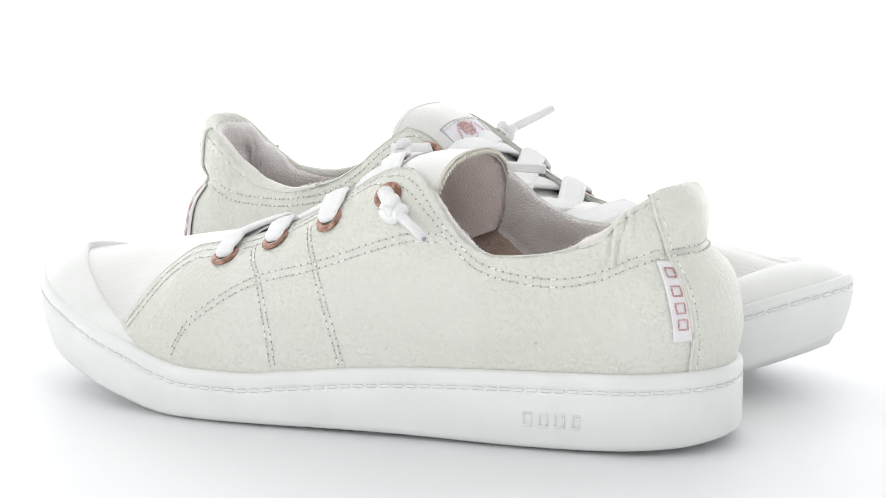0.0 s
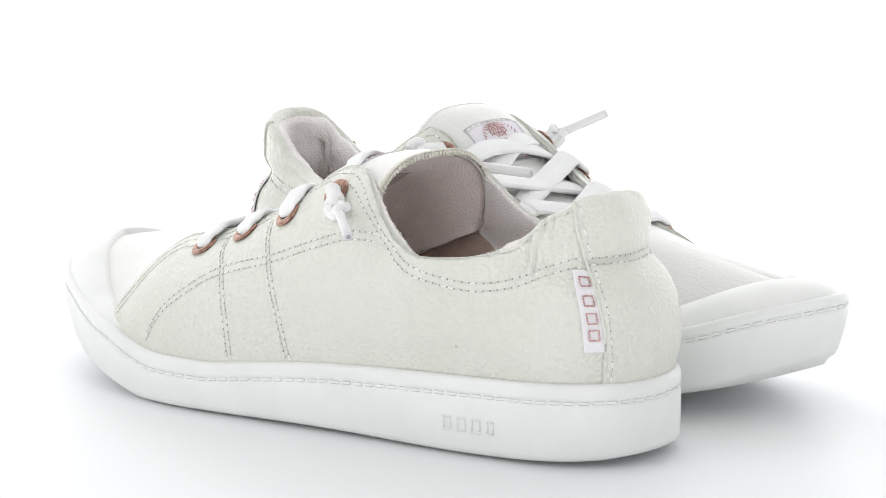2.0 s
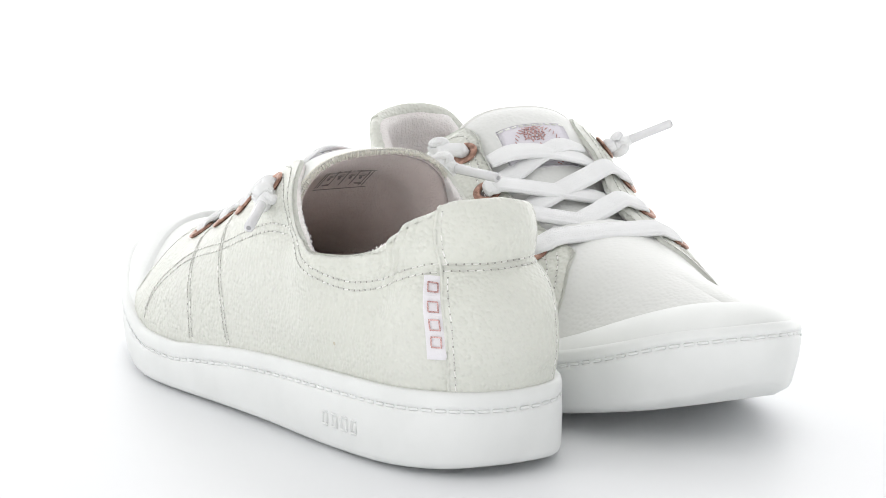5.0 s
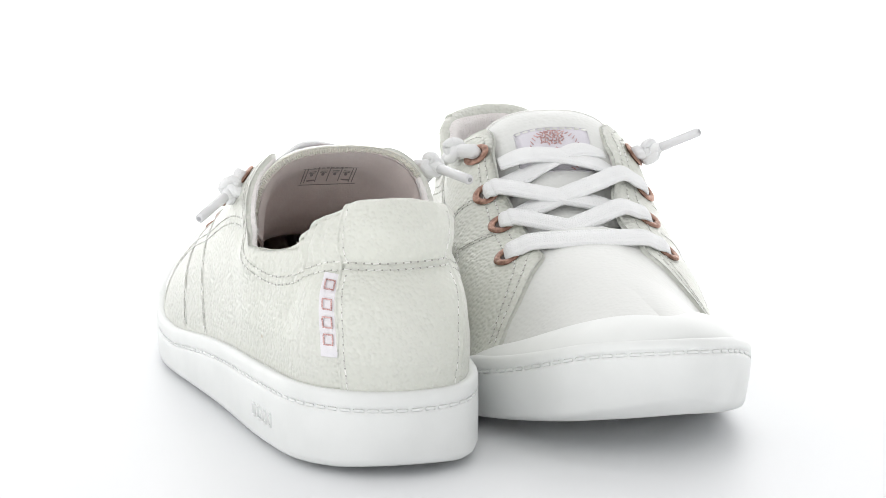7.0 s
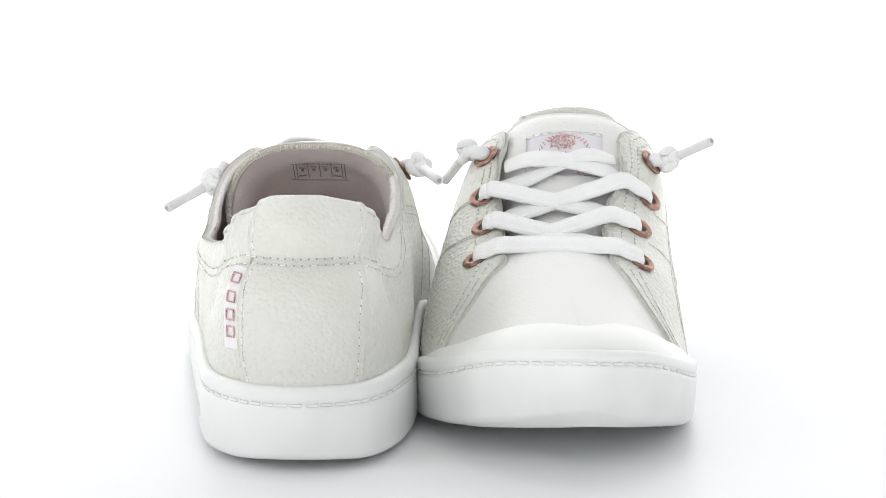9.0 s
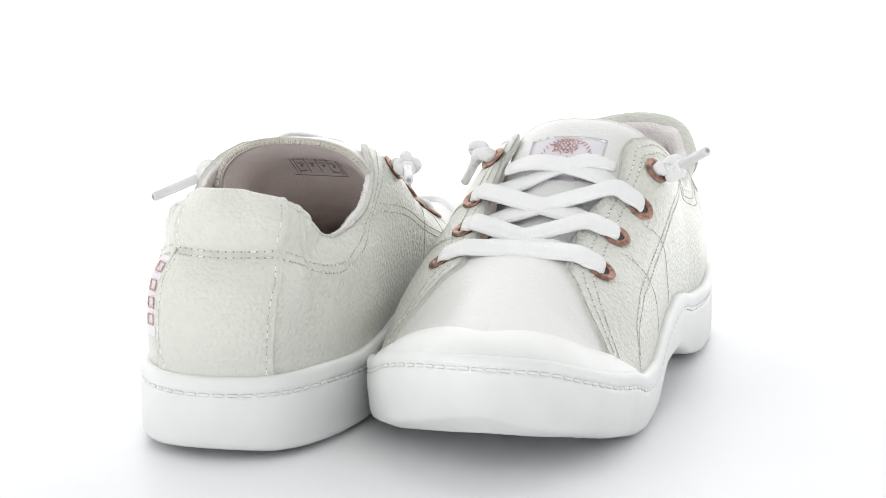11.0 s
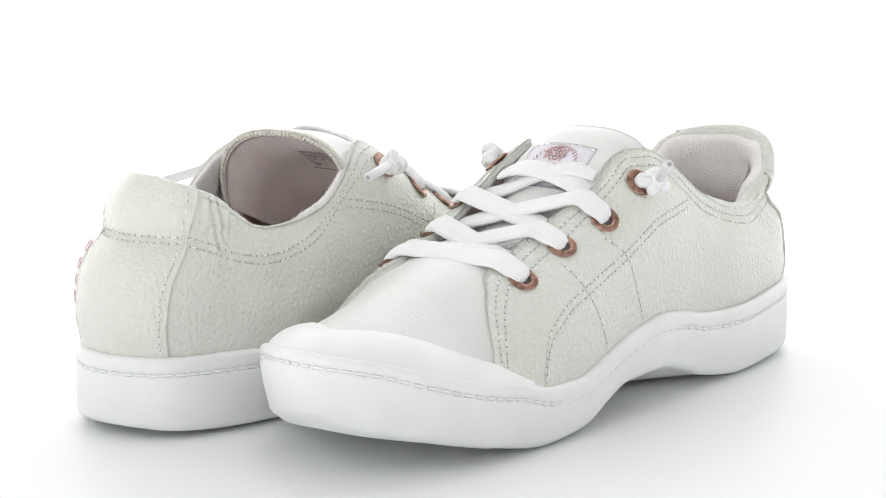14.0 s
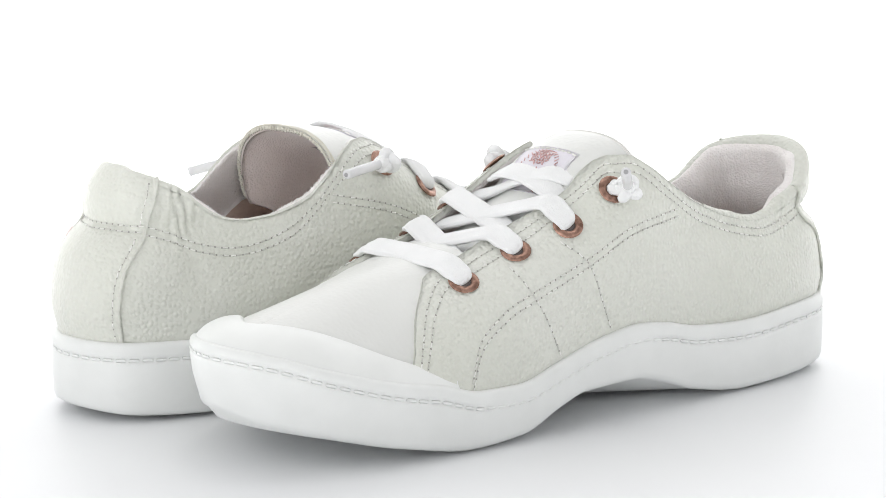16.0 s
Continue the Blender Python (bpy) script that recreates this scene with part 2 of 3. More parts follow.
rim_in = spline((0, 6, 12, 20, 26, 31, 35, 39, 43, 48, 56, 66, 75, 82, 90, 96, 102, 108, 113, 118, 124, 132, 150, 170, 183, 190, 196, 202, 207, 212),
                (84.2, 83.9, 83.0, 81.2, 79.0, 76.4, 73.4, 70.0, 67.3, 65.3, 64.3, 64.7, 66.7, 69.7, 76, 81, 84.8, 86.8, 86.9, 85.6, 82.6, 76.9, 67.5, 59.6, 56.0, 53.8, 49, 42.5, 34.5, 27))
seam_out = spline((20, 38, 55, 66, 77, 84), (20.6, 20.6, 23.2, 27.2, 31.0, 32.5))
seam_in = spline((20, 36, 51, 58, 63, 71, 79, 84), (-24.4, -23.0, -25.2, -29.5, -33.5, -36.0, -38.5, -39.5))


FORM = {"wing": 0.0, "roll_to": (44, 62), "pleat": 1.0, "fold_in": 0.0, "tongue": 0.0, "flare": 0.0, "right": False, "pinch": 64.0, "tongue_end": 94.5}


def ring_at(q):
    """Place, inward normal and outer-side weight on the sole's outline at the length q from the heel."""
    q = np.mod(np.asarray(q, float), PERIM)
    col = [np.interp(q, np.append(qs, PERIM), np.append(a, a[0])) for a in (OL[:, 0], OL[:, 1], INW[:, 0], INW[:, 1])]
    s, y = col[0], col[1]
    mid = np.interp(s, STA, (np.array(OUTER) - np.array(INNER)) / 2)
    return s, y, col[2], col[3], smooth01(y - mid, -18, 18)


def heights(s, b):
    return top_in(s) * (1 - b) + top_out(s) * b, bot_in(s) * (1 - b) + bot_out(s) * b


def square(s, b):
    """How boxy the cross-section is: under 1 fuller, over 1 hollow."""
    out = full_right(s) if FORM["right"] else full_left(s)
    return full_in(s) * (1 - b) + out * b


def rolled(q):
    """Where the leather rolls over the padded collar: 1 round the heel, 0 further forward."""
    return 1 - smooth01(np.abs(q), *FORM["roll_to"])


def rim_at(q):
    """Height of the upper's cut edge."""
    s, _, _, _, b = ring_at(q)
    inner, outer = rim_in(s), rim_out(s)
    if FORM["right"]:
        inner, outer = np.minimum(inner, low_in(s) + 900 * (s > 111)), np.minimum(outer, low_out(s) + 900 * (s > 119))
    return inner * (1 - b) + outer * b - 1.4 * rolled(np.where(q > PERIM / 2, q - PERIM, q))


def rim_z(side, s):
    return float(rim_at(q_of(s, side)))


def upper(q, z, pleat=1.9):
    """The outside of the upper over the outline length q at the height z."""
    q, z = np.broadcast_arrays(np.asarray(q, float), np.asarray(z, float))
    s, y, nx, ny, b = ring_at(q)
    zt, _ = heights(s, b)
    k = 1 + 0.75 * np.exp(-(s / 13) ** 2)
    crease = np.sin(s * 0.55 + 0.10 * z + 1.2 * np.sin(s * 0.37 + 0.11 * z)) + 0.35 * np.sin(s * 1.35 - 0.2 * z + 1.1)
    here = np.exp(-((s - 31) / 8.5) ** 2) * smooth01(np.abs(y), 14, 22)
    gather = FORM["pleat"] * pleat * here * smooth01(z, FORM["pinch"] - 12, FORM["pinch"] - 1) * (0.5 - 0.9 * np.abs(crease) ** 0.6)
    dimple = 2.0 * np.exp(-((s - 38) / 16) ** 2 - ((z - 48) / 12) ** 2) + FORM["pleat"] * pleat * 0.55 * np.exp(-((s - 30 - 0.5 * (58 - z)) / 4.5) ** 2 - ((z - 50) / 9) ** 2)
    zl = z + (64 - FORM["pinch"]) * (1 - smooth01(z, 64, 78))
    d = 3.0 + (lean(zl) + FORM["flare"] * smooth01(z, 56, 67) * np.exp(-(s / 40) ** 2)) * k + gather + dimple
    d = d - 5.0 * np.exp(-((s - 68) / 17) ** 2) * b * smooth01(z, 44, 62) + FORM["fold_in"] * smooth01(z, 66, 80) * np.exp(-((s - 20) / 13) ** 2) * b
    d = d + 0.55 * np.sin(s * 0.13 + z * 0.06) * np.sin(z * 0.15 - s * 0.07 + 1.0) * smooth01(z, 28, 40)
    bx, by = s + nx * d, y + ny * d
    e = square(s, b)
    zb = zt - 2
    sr = np.where(s < 205, s, 205 + (s - 205) * 0.62)
    zr = ridge_z(sr)
    f = np.clip((z - zb) / (zr - zb), 0, 0.9999)
    sn = f ** (1 / e)
    ins = 1 - np.sqrt(1 - sn * sn)
    x0, y0 = s + nx * 2.5, y + ny * 2.5
    fx, fy = x0 + (sr - x0) * ins, y0 + (ridge_y(sr) - y0) * ins
    w = smooth01(s, 62, 112)
    return np.stack([bx * (1 - w) + fx * w, by * (1 - w) + fy * w, z + 0 * bx], -1)


def dome(q, a, lift=0.0):
    """The front of the upper by the angle a from the sole (0) to the ridge (pi / 2)."""
    q, a = np.broadcast_arrays(np.asarray(q, float), np.asarray(a, float))
    s, y, nx, ny, b = ring_at(q)
    zt, _ = heights(s, b)
    sr = np.where(s < 205, s, 205 + (s - 205) * 0.62)
    zb, zr = zt - 2, ridge_z(sr)
    x0, y0 = s + nx * (2.5 - lift), y + ny * (2.5 - lift)
    ins = 1 - np.cos(a)
    z = zb + (zr + lift - zb) * np.sin(a) ** square(s, b)
    return np.stack([x0 + (sr - x0) * ins, y0 + (ridge_y(sr) - y0) * ins, z], -1)


def q_of(s, side):
    """The outline length at the station s on the outer (1) or inner (-1) side."""
    if side > 0:
        i = np.arange(4, TOE)
        return np.interp(s, OL[i, 0], qs[i])
    i = np.arange(NQ - 5, TOE, -1)
    return np.interp(s, OL[i, 0], qs[i] - PERIM)


def on_upper(q, z, lift=0.0):
    """Place and outward normal on the upper."""
    p = upper(q, z)
    a, b = upper(q + 0.5, z) - upper(q - 0.5, z), upper(q, z + 0.5) - upper(q, z - 0.5)
    n = unit(np.cross(a, b))
    c = np.array([ring_at(q)[0] * 0.8 + 25, 0, p[2] - 8])
    if np.dot(n, p - c) < 0:
        n = -n
    return p + n * lift, n


def spot(side, s, z, lift=0.0):
    return on_upper(q_of(s, side), z, lift)


# ---- pieces of a shoe ----
def sole_geo():
    q = qs
    s, y, nx, ny, b = ring_at(q)
    zt, zb = heights(s, b)
    arch = 1 - smooth01(s, 100, 112) * (1 - smooth01(s, 178, 190)) * (1 - b)
    rows = []
    prof = [(9, 0.0, 3), (9, 0.0, 0), (4.0, 0.0, 0), (2.0, 0.35, 0), (0.7, 1.3, 0), (0.1, 3.0, 0), (-0.1, 0.5, 2), (0.0, -7.4, 1), (0.1, -6.7, 1), (0.34, -6.4, 1),
            (0.34, -4.9, 1), (0.1, -4.6, 1), (0.0, -3.9, 1), (0.0, -2.0, 1), (0.25, -0.8, 1), (0.9, 0.0, 1), (1.8, 0.25, 1), (3.2, 0.0, 1), (5.0, -1.0, 1)]
    for d, h, ref in prof:
        z = zb + h if ref == 0 else zb if ref == 3 else zt + h if ref == 1 else zb + (zt - zb) * h
        if ref == 1 and h < -3:
            z = z - welt_drop(s)
        dd = d * arch if ref == 1 and h < -4 else d
        dd = dd + (1.2 * smooth01(s, 175, 210) + 2.6 * smooth01(s, 222, 258)) * np.clip(1 - (z - zb) / (zt - 8 - zb), 0, 1)
        px, py = s + nx * dd, y + ny * dd
        if ref == 3:
            pull = 0.2 * smooth01(s, 215, 255) + 0.02
            px, py = px + (200 - px) * pull, py - py * pull
        if d >= 4 and ref in (0, 3):
            z = np.where(s > 215, np.minimum(z, bot_in(px) * (1 - b) + bot_out(px) * b), z)
        rows.append(np.stack([px, py, z], -1))
    V, F = grid(np.stack(rows, 1), True)
    m = len(prof)
    V = np.vstack([V, [[135, 2, 2.5]]])
    F += [(i * m, ((i + 1) % NQ) * m, len(V) - 1) for i in range(NQ)]
    return V, F


def pill(p, t, n, length, w, h):
    """A small rounded bar at p along t, standing out along n."""
    t, n = unit(t), unit(n)
    w2 = unit(np.cross(n, t))
    V = []
    for a, k in ((-0.5, 0.55), (-0.36, 1), (0.36, 1), (0.5, 0.55)):
        V += [p + t * length * a - w2 * w * k / 2, p + t * length * a + n * h * k - w2 * w * 0.22 * k,
              p + t * length * a + n * h * k + w2 * w * 0.22 * k, p + t * length * a + w2 * w * k / 2]
    F = [(i + j, i + j + 1, i + j + 5, i + j + 4) for i in (0, 4, 8) for j in range(3)]
    F += [(0, 1, 2, 3), (15, 14, 13, 12), (0, 4, 8, 12, 15, 11, 7, 3)]
    return V, F


def welt_geo():
    out, step, q = [], 4.6, 0.0
    while q < PERIM - 2:
        pts = []
        for dq in (-1, 1):
            s, y, nx, ny, b = ring_at(q + dq)
            zt, _ = heights(s, b)
            pts.append(np.array([s + nx * 0.34, y + ny * 0.34, zt - 5.65 - float(welt_drop(s))]))
        s, y, nx, ny, b = ring_at(q)
        arch = 0.3 * float(smooth01(s, 100, 112) * (1 - smooth01(s, 178, 190)) * (1 - b))
        out.append(pill((pts[0] + pts[1]) / 2, pts[1] - pts[0], (-nx, -ny, 0), 3.75, 1.2, 0.38 + arch))
        q += step
    return join(out)


def stitches(points, pitch=2.5, length=1.75, width=0.5, h=0.24, lift=-0.05):
    """Thread dashes along a line of (outline length, height), and the needle holes between them."""
    pts = catmull(points, 10)
    loc = [on_upper(a, b, lift) for a, b in pts]
    pos = np.array([p for p, _ in loc])
    nor = np.array([n for _, n in loc])
    d = np.concatenate([[0], np.cumsum(np.linalg.norm(np.diff(pos, axis=0), axis=1))])
    out, pits = [], []

    def at(x, a):
        return np.array([np.interp(x, d, a[:, k]) for k in range(3)])
    for x in np.arange(pitch / 2, d[-1], pitch):
        t, n = at(x + 0.6, pos) - at(x - 0.6, pos), at(x, nor)
        t = unit(t) + unit(np.cross(n, t)) * 0.12
        out.append(pill(at(x, pos), t, n, length, width, h))
        pits.append(pill(at(x + pitch / 2, pos), t, at(x + pitch / 2, nor), 0.55, 0.62, 0.05))
    return join(out), join(pits)


def ring_geo(p, n, major, minor, flat=0.55):
    n = unit(n)
    a = unit(np.cross(n, (0.3, 0.1, 1)))
    b = np.cross(n, a)
    P = np.zeros((28, 9, 3))
    for i in range(28):
        t = 2 * math.pi * i / 28
        r = a * math.cos(t) + b * math.sin(t)
        for j in range(9):
            u = 2 * math.pi * j / 8
            P[i, j] = p + r * (major + minor * math.cos(u)) + n * minor * flat * math.sin(u)
    return grid(P, True)


def disc_geo(p, n, r):
    n = unit(n)
    a = unit(np.cross(n, (0.3, 0.1, 1)))
    b = np.cross(n, a)
    return [p + r * (a * math.cos(t) + b * math.sin(t)) for t in np.arange(16) * math.pi / 8], [tuple(range(16))]


def bar_on(frame3, u, v, w, h, lift=0.25, turn=0.0):
    """A thin raised bar on a flat label: its axes are origin, right, up."""
    o, r, t = frame3
    n = unit(np.cross(r, t))
    c, s_ = math.cos(turn), math.sin(turn)
    r2, t2 = r * c + t * s_, t * c - r * s_
    o = o + r * u + t * v
    k = min(w, h) * 0.3
    ring = [(-w / 2 + k, -h / 2), (w / 2 - k, -h / 2), (w / 2, -h / 2 + k), (w / 2, h / 2 - k), (w / 2 - k, h / 2), (-w / 2 + k, h / 2), (-w / 2, h / 2 - k), (-w / 2, -h / 2 + k)]
    V = [o + r2 * a + t2 * b for a, b in ring] + [o + r2 * a * 0.94 + t2 * b * 0.94 + n * lift for a, b in ring]
    F = [tuple(range(8, 16))] + [(i, (i + 1) % 8, 8 + (i + 1) % 8, 8 + i) for i in range(8)]
    return V, F


def tongue_half(s):
    """Half the width of the tongue: it spreads behind the eyestays."""
    return 27.5 + 3.5 * smooth01(112 - np.asarray(s, float), 0, 18)


def tongue_z(s, y, drop=0.0):
    """Height of the arched tongue."""
    s = np.asarray(s, float)
    half, h = tongue_half(s) - np.minimum(drop, 2.0), 26.0
    k = np.clip(np.abs(np.asarray(y, float) - 0.5) / half, 0, 1)
    top = ridge_z(s) - 2.0 - 1.2 * smooth01(112 - s, 0, 16) - 4.2 * smooth01(s, 122, 136) - 0.4 * smooth01(s, 160, 180) + FORM["tongue"] * smooth01(135 - s, 0, 25)
    return top - drop - h + h * (1 - k ** 2.6) ** (1 / 2.6)


def padding(s):
    """How far the lining of the tongue lies under its leather."""
    return 1.1 + 4.6 * smooth01(s, 96, 114)


def tongue_grid(inside):
    rows = []
    for u in np.linspace(0, 1, 44):
        row = []
        for v in np.linspace(-1, 1, 49):
            a = v * math.pi / 2
            k = math.copysign(abs(math.sin(a)) ** (2 / 2.6), a) * 0.999
            low = abs(v) ** 6
            end = FORM["tongue_end"] + FORM["wing"] * low
            s = 184 + (end - 184) * u
            drop = float(padding(s)) if inside else 0.0
            y = 0.5 + k * (float(tongue_half(s)) - min(drop, 2.0))
            row.append((s + (0.4 if inside else 0), y, float(tongue_z(s, y, drop)) - 6 * low))
        rows.append(row)
    return np.array(rows)


def build_shoe(name, right, tongue_lift, tongue_end, label_s, flare, pinch, holes, knots_at, aglets):
    M = np.array([1, -1, 1]) if right else np.array([1, 1, 1])
    shoe = new(name)
    FORM["tongue"], FORM["tongue_end"], FORM["flare"], FORM["pinch"], FORM["right"] = tongue_lift, tongue_end, flare, pinch, right
    FORM["pleat"], FORM["fold_in"], FORM["wing"], FORM["roll_to"] = (0.3, 0.0, 5.0, (60, 95)) if right else (1.0, 5.0, 5.0, (44, 60))

    def put(nm, geo, mat, parent=shoe, label="", smooth=True, kind=""):
        V, F = geo
        V = np.asarray(V, float) * M
        if right:
            F = [tuple(f)[::-1] for f in F]
        return part(nm, (V, F), mat, parent, label, smooth, kind)

    # sole with its welt
    sole = put("sole", sole_geo(), RUBBER, label="thick white rubber sole")
    put("welt_stitching", welt_geo(), RUBBER, sole, "moulded white stitch pattern", kind="stuff")
    for dq, ln in ((-62, 7), (52, 6)):
        s, y, nx, ny, b = ring_at(TOE_Q + dq)
        t = ring_at(TOE_Q + dq + 1)
        put("tread_block", pill(np.array([s + nx * 8.5, y + ny * 8.5, float(heights(s, b)[1]) + 0.2]), (t[0] - s, t[1] - y, 0), (0, 0, -1), ln, 2.4, 0.5), RUBBER, sole)
    q0 = q_of(52, 1)
    for i, wd in enumerate((3.6, 4.6, 4.2, 4.2)):
        q = q0 - 11 + 5.4 * i
        s, y, nx, ny, b = ring_at(q)
        t = ring_at(q + 1)
        r = unit((t[0] - s, t[1] - y, 0))
        f3 = (np.array([s - nx * 0.05, y - ny * 0.05, 10.5]), -r, np.array([0, 0, 1.0]))
        w2 = wd * 0.4
        put("raised_mark", join([bar_on(f3, u_, v_, w_, h_, 0.35) for u_, v_, w_, h_ in ((0, 2.1, wd * 0.8, 0.8), (0, -2.1, wd * 0.8, 0.8), (0.4 - w2, 0, 0.8, 3.4), (w2 - 0.4, 0, 0.8, 3.4))]), RUBBER, sole)

    # insole
    s, y, nx, ny, b = ring_at(qs)
    zt, _ = heights(s, b)
    inn = np.stack([s + nx * 5, y + ny * 5, np.maximum(zt - 2.5, 13)], -1)
    mid = np.stack([s + nx * 20, y * 0.45, np.maximum(zt - 4, 13)], -1)
    V, F = grid(np.stack([inn, mid], 1), True)
    put("insole", (np.vstack([V, [[135, 0, 18]]]), F + [(i * 2 + 1, ((i + 1) % NQ) * 2 + 1, len(V)) for i in range(NQ)]), INSOLE, label="dusty pink cloth insole")

    # vamp and toe cap
    qa, qb = q_of(170, 1), q_of(170, -1) + PERIM
    Q = np.linspace(qa, qb, 130)[:, None]
    put("vamp", grid(dome(Q, np.linspace(0, math.pi / 2, 26)[None, :], -1.5)), SMOOTH, label="smooth off-white leather vamp")
    qa, qb = q_of(190, 1), q_of(196, -1) + PERIM
    Q = np.linspace(qa, qb, 140)
    sc, bc = ring_at(Q)[0], ring_at(Q)[4]
    taper = smooth01(sc, 189, 201)
    reach = spline((190, 200, 207, 215, 225, 237, 250, 262, 272), (0.3, 1.3, 2.2, 3.9, 6.4, 9.6, 12.4, 14.2, 15))(sc) * bc
    reach = reach + spline((190, 200, 207, 215, 225, 237, 250, 262, 272), (0.3, 1.8, 3.6, 6.4, 9.8, 12.6, 14.2, 14.8, 15))(sc) * (1 - bc)
    span = np.linalg.norm(dome(Q, math.pi / 2)[:, :2] - dome(Q, 0.0)[:, :2], axis=1)
    edge = np.arccos(1 - reach / span)
    for _ in range(320):
        edge[1:-1] = (edge[:-2] + 2 * edge[1:-1] + edge[2:]) / 4
    edge = edge * (0.02 + 0.98 * taper)
    thin = smooth01(edge, 0.04, 0.45)
    low, high = dome(Q, 0.0, 0.4 + 1.5 * taper), dome(Q, edge, 0.0)
    high = high + np.array([0, 0, 1.0]) * (0.1 + 1.0 * thin)[:, None]
    low[:, 2] -= 0.6
    power = (1.55 - 0.45 * smooth01(sc, 222, 262))[:, None]
    rows = []
    for f in np.linspace(0, 1, 14):
        a = f * math.pi / 2
        kx, kz = 1 - math.cos(a) ** power, math.sin(a) ** power
        rows.append(np.concatenate([low[:, :2] + (high - low)[:, :2] * kx, low[:, 2:] + (high - low)[:, 2:] * kz], 1))
    rows += [dome(Q, edge + 0.02, 0.0) + np.array([0, 0, 1.0]) * (0.1 + 0.8 * thin)[:, None], dome(Q, edge + 0.05, 0.0) + np.array([0, 0, 1.0]) * (0.1 + 0.3 * thin)[:, None], dome(Q, edge + 0.06, -2.6)]
    cap = np.stack(rows, 1)
    for _ in range(70):
        cap[1:-1] = (cap[:-2] + 2 * cap[1:-1] + cap[2:]) / 4
    put("toe_cap", grid(cap), RUBBER, label="white rubber toe cap")

    # quarters: one wall round the heel, from eyestay to eyestay
    qa, qb = q_of(212, -1), q_of(212, 1)
    Q = np.linspace(qa, qb, 900)
    zt, _ = heights(*[ring_at(Q)[k] for k in (0, 4)])
    rim = np.maximum(rim_at(Q), zt + 0.3)
    v = np.linspace(0, 1, 34)
    Z = (zt - 3)[:, None] + (rim - zt + 3)[:, None] * v[None, :]
    P = upper(Q[:, None], Z)
    side = 1 if np.dot(grid_normals(P)[450, 10], (-1, 0, 0)) > 0 else -1
    put("quarter", shell(P, 1.9, side), LEATHER, label="grained off-white leather quarters")
    keep = (Q > q_of(188, -1)) & (Q < q_of(188, 1))
    smooth_wall = upper(Q[:, None], Z, 0.0)
    inward = -grid_normals(smooth_wall) * side
    lin = (smooth_wall + inward * 1.75)[keep][::2]
    put("lining", shell(lin[:, :24], 1.2, side), LINING, label="dusty pink cloth lining")
    # the leather rolls over the padding round the heel
    def roll(base, normal, along, r, angles):
        r = np.asarray(r)[:, None]
        return np.stack([base + along * r * math.sin(a) - normal * r * (1 - math.cos(a)) for a in angles], 1)
    bend = np.radians([-25, 0, 22, 45, 68, 90, 112, 135, 158, 180, 200])
    wrap = np.abs(Q) < FORM["roll_to"][1] + 1
    tv = smooth_wall[wrap, -1] - smooth_wall[wrap, -4]
    tv /= np.linalg.norm(tv, axis=1)[:, None]
    R = roll(P[wrap, -1] - inward[wrap, -1] * 0.06, -inward[wrap, -1], tv, 0.8 + 1.6 * rolled(Q[wrap]), bend)
    put("collar_roll", shell(R, 0.8, side), LEATHER, label="off-white leather rolled over the collar")
    # padded collar: swells inwards
    rng = np.random.RandomState(11)
    Qk, rimk = Q[keep][::2], rim[keep][::2]
    heel = 1 - smooth01(ring_at(Qk)[0], 28, 58)
    fold = rolled(Qk)
    cols = []
    for d, h in ((1.6, -2.0), (1.6, 0.5), (2.1, 1.5), (3.2, 2.1), (4.5, 2.1), (5.8, 1.3), (6.7, -0.3), (7.2, -3), (7.4, -6), (7.2, -9.5), (6.7, -13.5), (6.0, -18), (5.2, -22), (4.2, -26)):
        dd = d if d < 3 else 3 + (d - 3) * (0.12 + 0.88 * heel)
        dd = dd + 0.5 * fold
        low = np.maximum(rimk + min(h, -0.4), 20)
        base = upper(Qk, low, 0.0)
        gathered = upper(Qk, low, 0.5)
        p0 = upper(Qk, low - 1.0, 0.0)
        tq = np.gradient(base, axis=0)
        nin = np.cross(tq, base - p0)
        nin /= np.linalg.norm(nin, axis=1)[:, None] + 1e-9
        if np.dot(nin[len(nin) // 2], (1, 0, 0)) < 0:
            nin = -nin
        p = gathered + nin * (dd + rng.uniform(-0.18, 0.18, len(Qk)))[:, None]
        p = p + np.array([0, 0, 1.0]) * (max(h + 0.4, 0) * (0.45 + 0.55 * heel) * (1 - 0.4 * fold) + 0.5 * fold + rng.uniform(-0.12, 0.12, len(Qk)))[:, None]
        cols.append(p)
    pad = np.stack(cols, 1)
    put("collar_padding", shell(pad, 0.6, 1 if np.dot(grid_normals(pad)[len(pad) // 2, 8], (1, 0, 0)) > 0 else -1), TERRY, label="padded pale terry collar lining")
    # fluffy edge along the collar
    rng = random.Random(5)
    tuft = []
    for i in range(len(Qk)):
        if abs(Qk[i]) < FORM["roll_to"][1] - 8 or ring_at(Qk[i])[0] > 100:
            continue
        for m_ in (1, 2, 3, 4, 5, 6):
            p = pad[i, m_] + np.array([rng.uniform(-.5, .5), rng.uniform(-.3, .3), rng.uniform(-.2, .1)])
            d = unit(np.array([rng.uniform(-1, 1), rng.uniform(-1, 1), rng.uniform(0.2, 1.0)]))
            tuft.append(pill(p, d, unit(np.array([0.1, 0.2, 1.0])), rng.uniform(0.45, 0.95), 0.32, 0.28))
    put("terry_edging", join(tuft), TERRY_EDGE, smooth=False, kind="stuff", label="fuzzy pale terry collar edge")

    # heel panel, folded over the collar
    mix_ = np.linspace(0, 1, 44)
    kz = np.linspace(0, 1, 34)
    z0 = 22.5 + 60.5 * kz
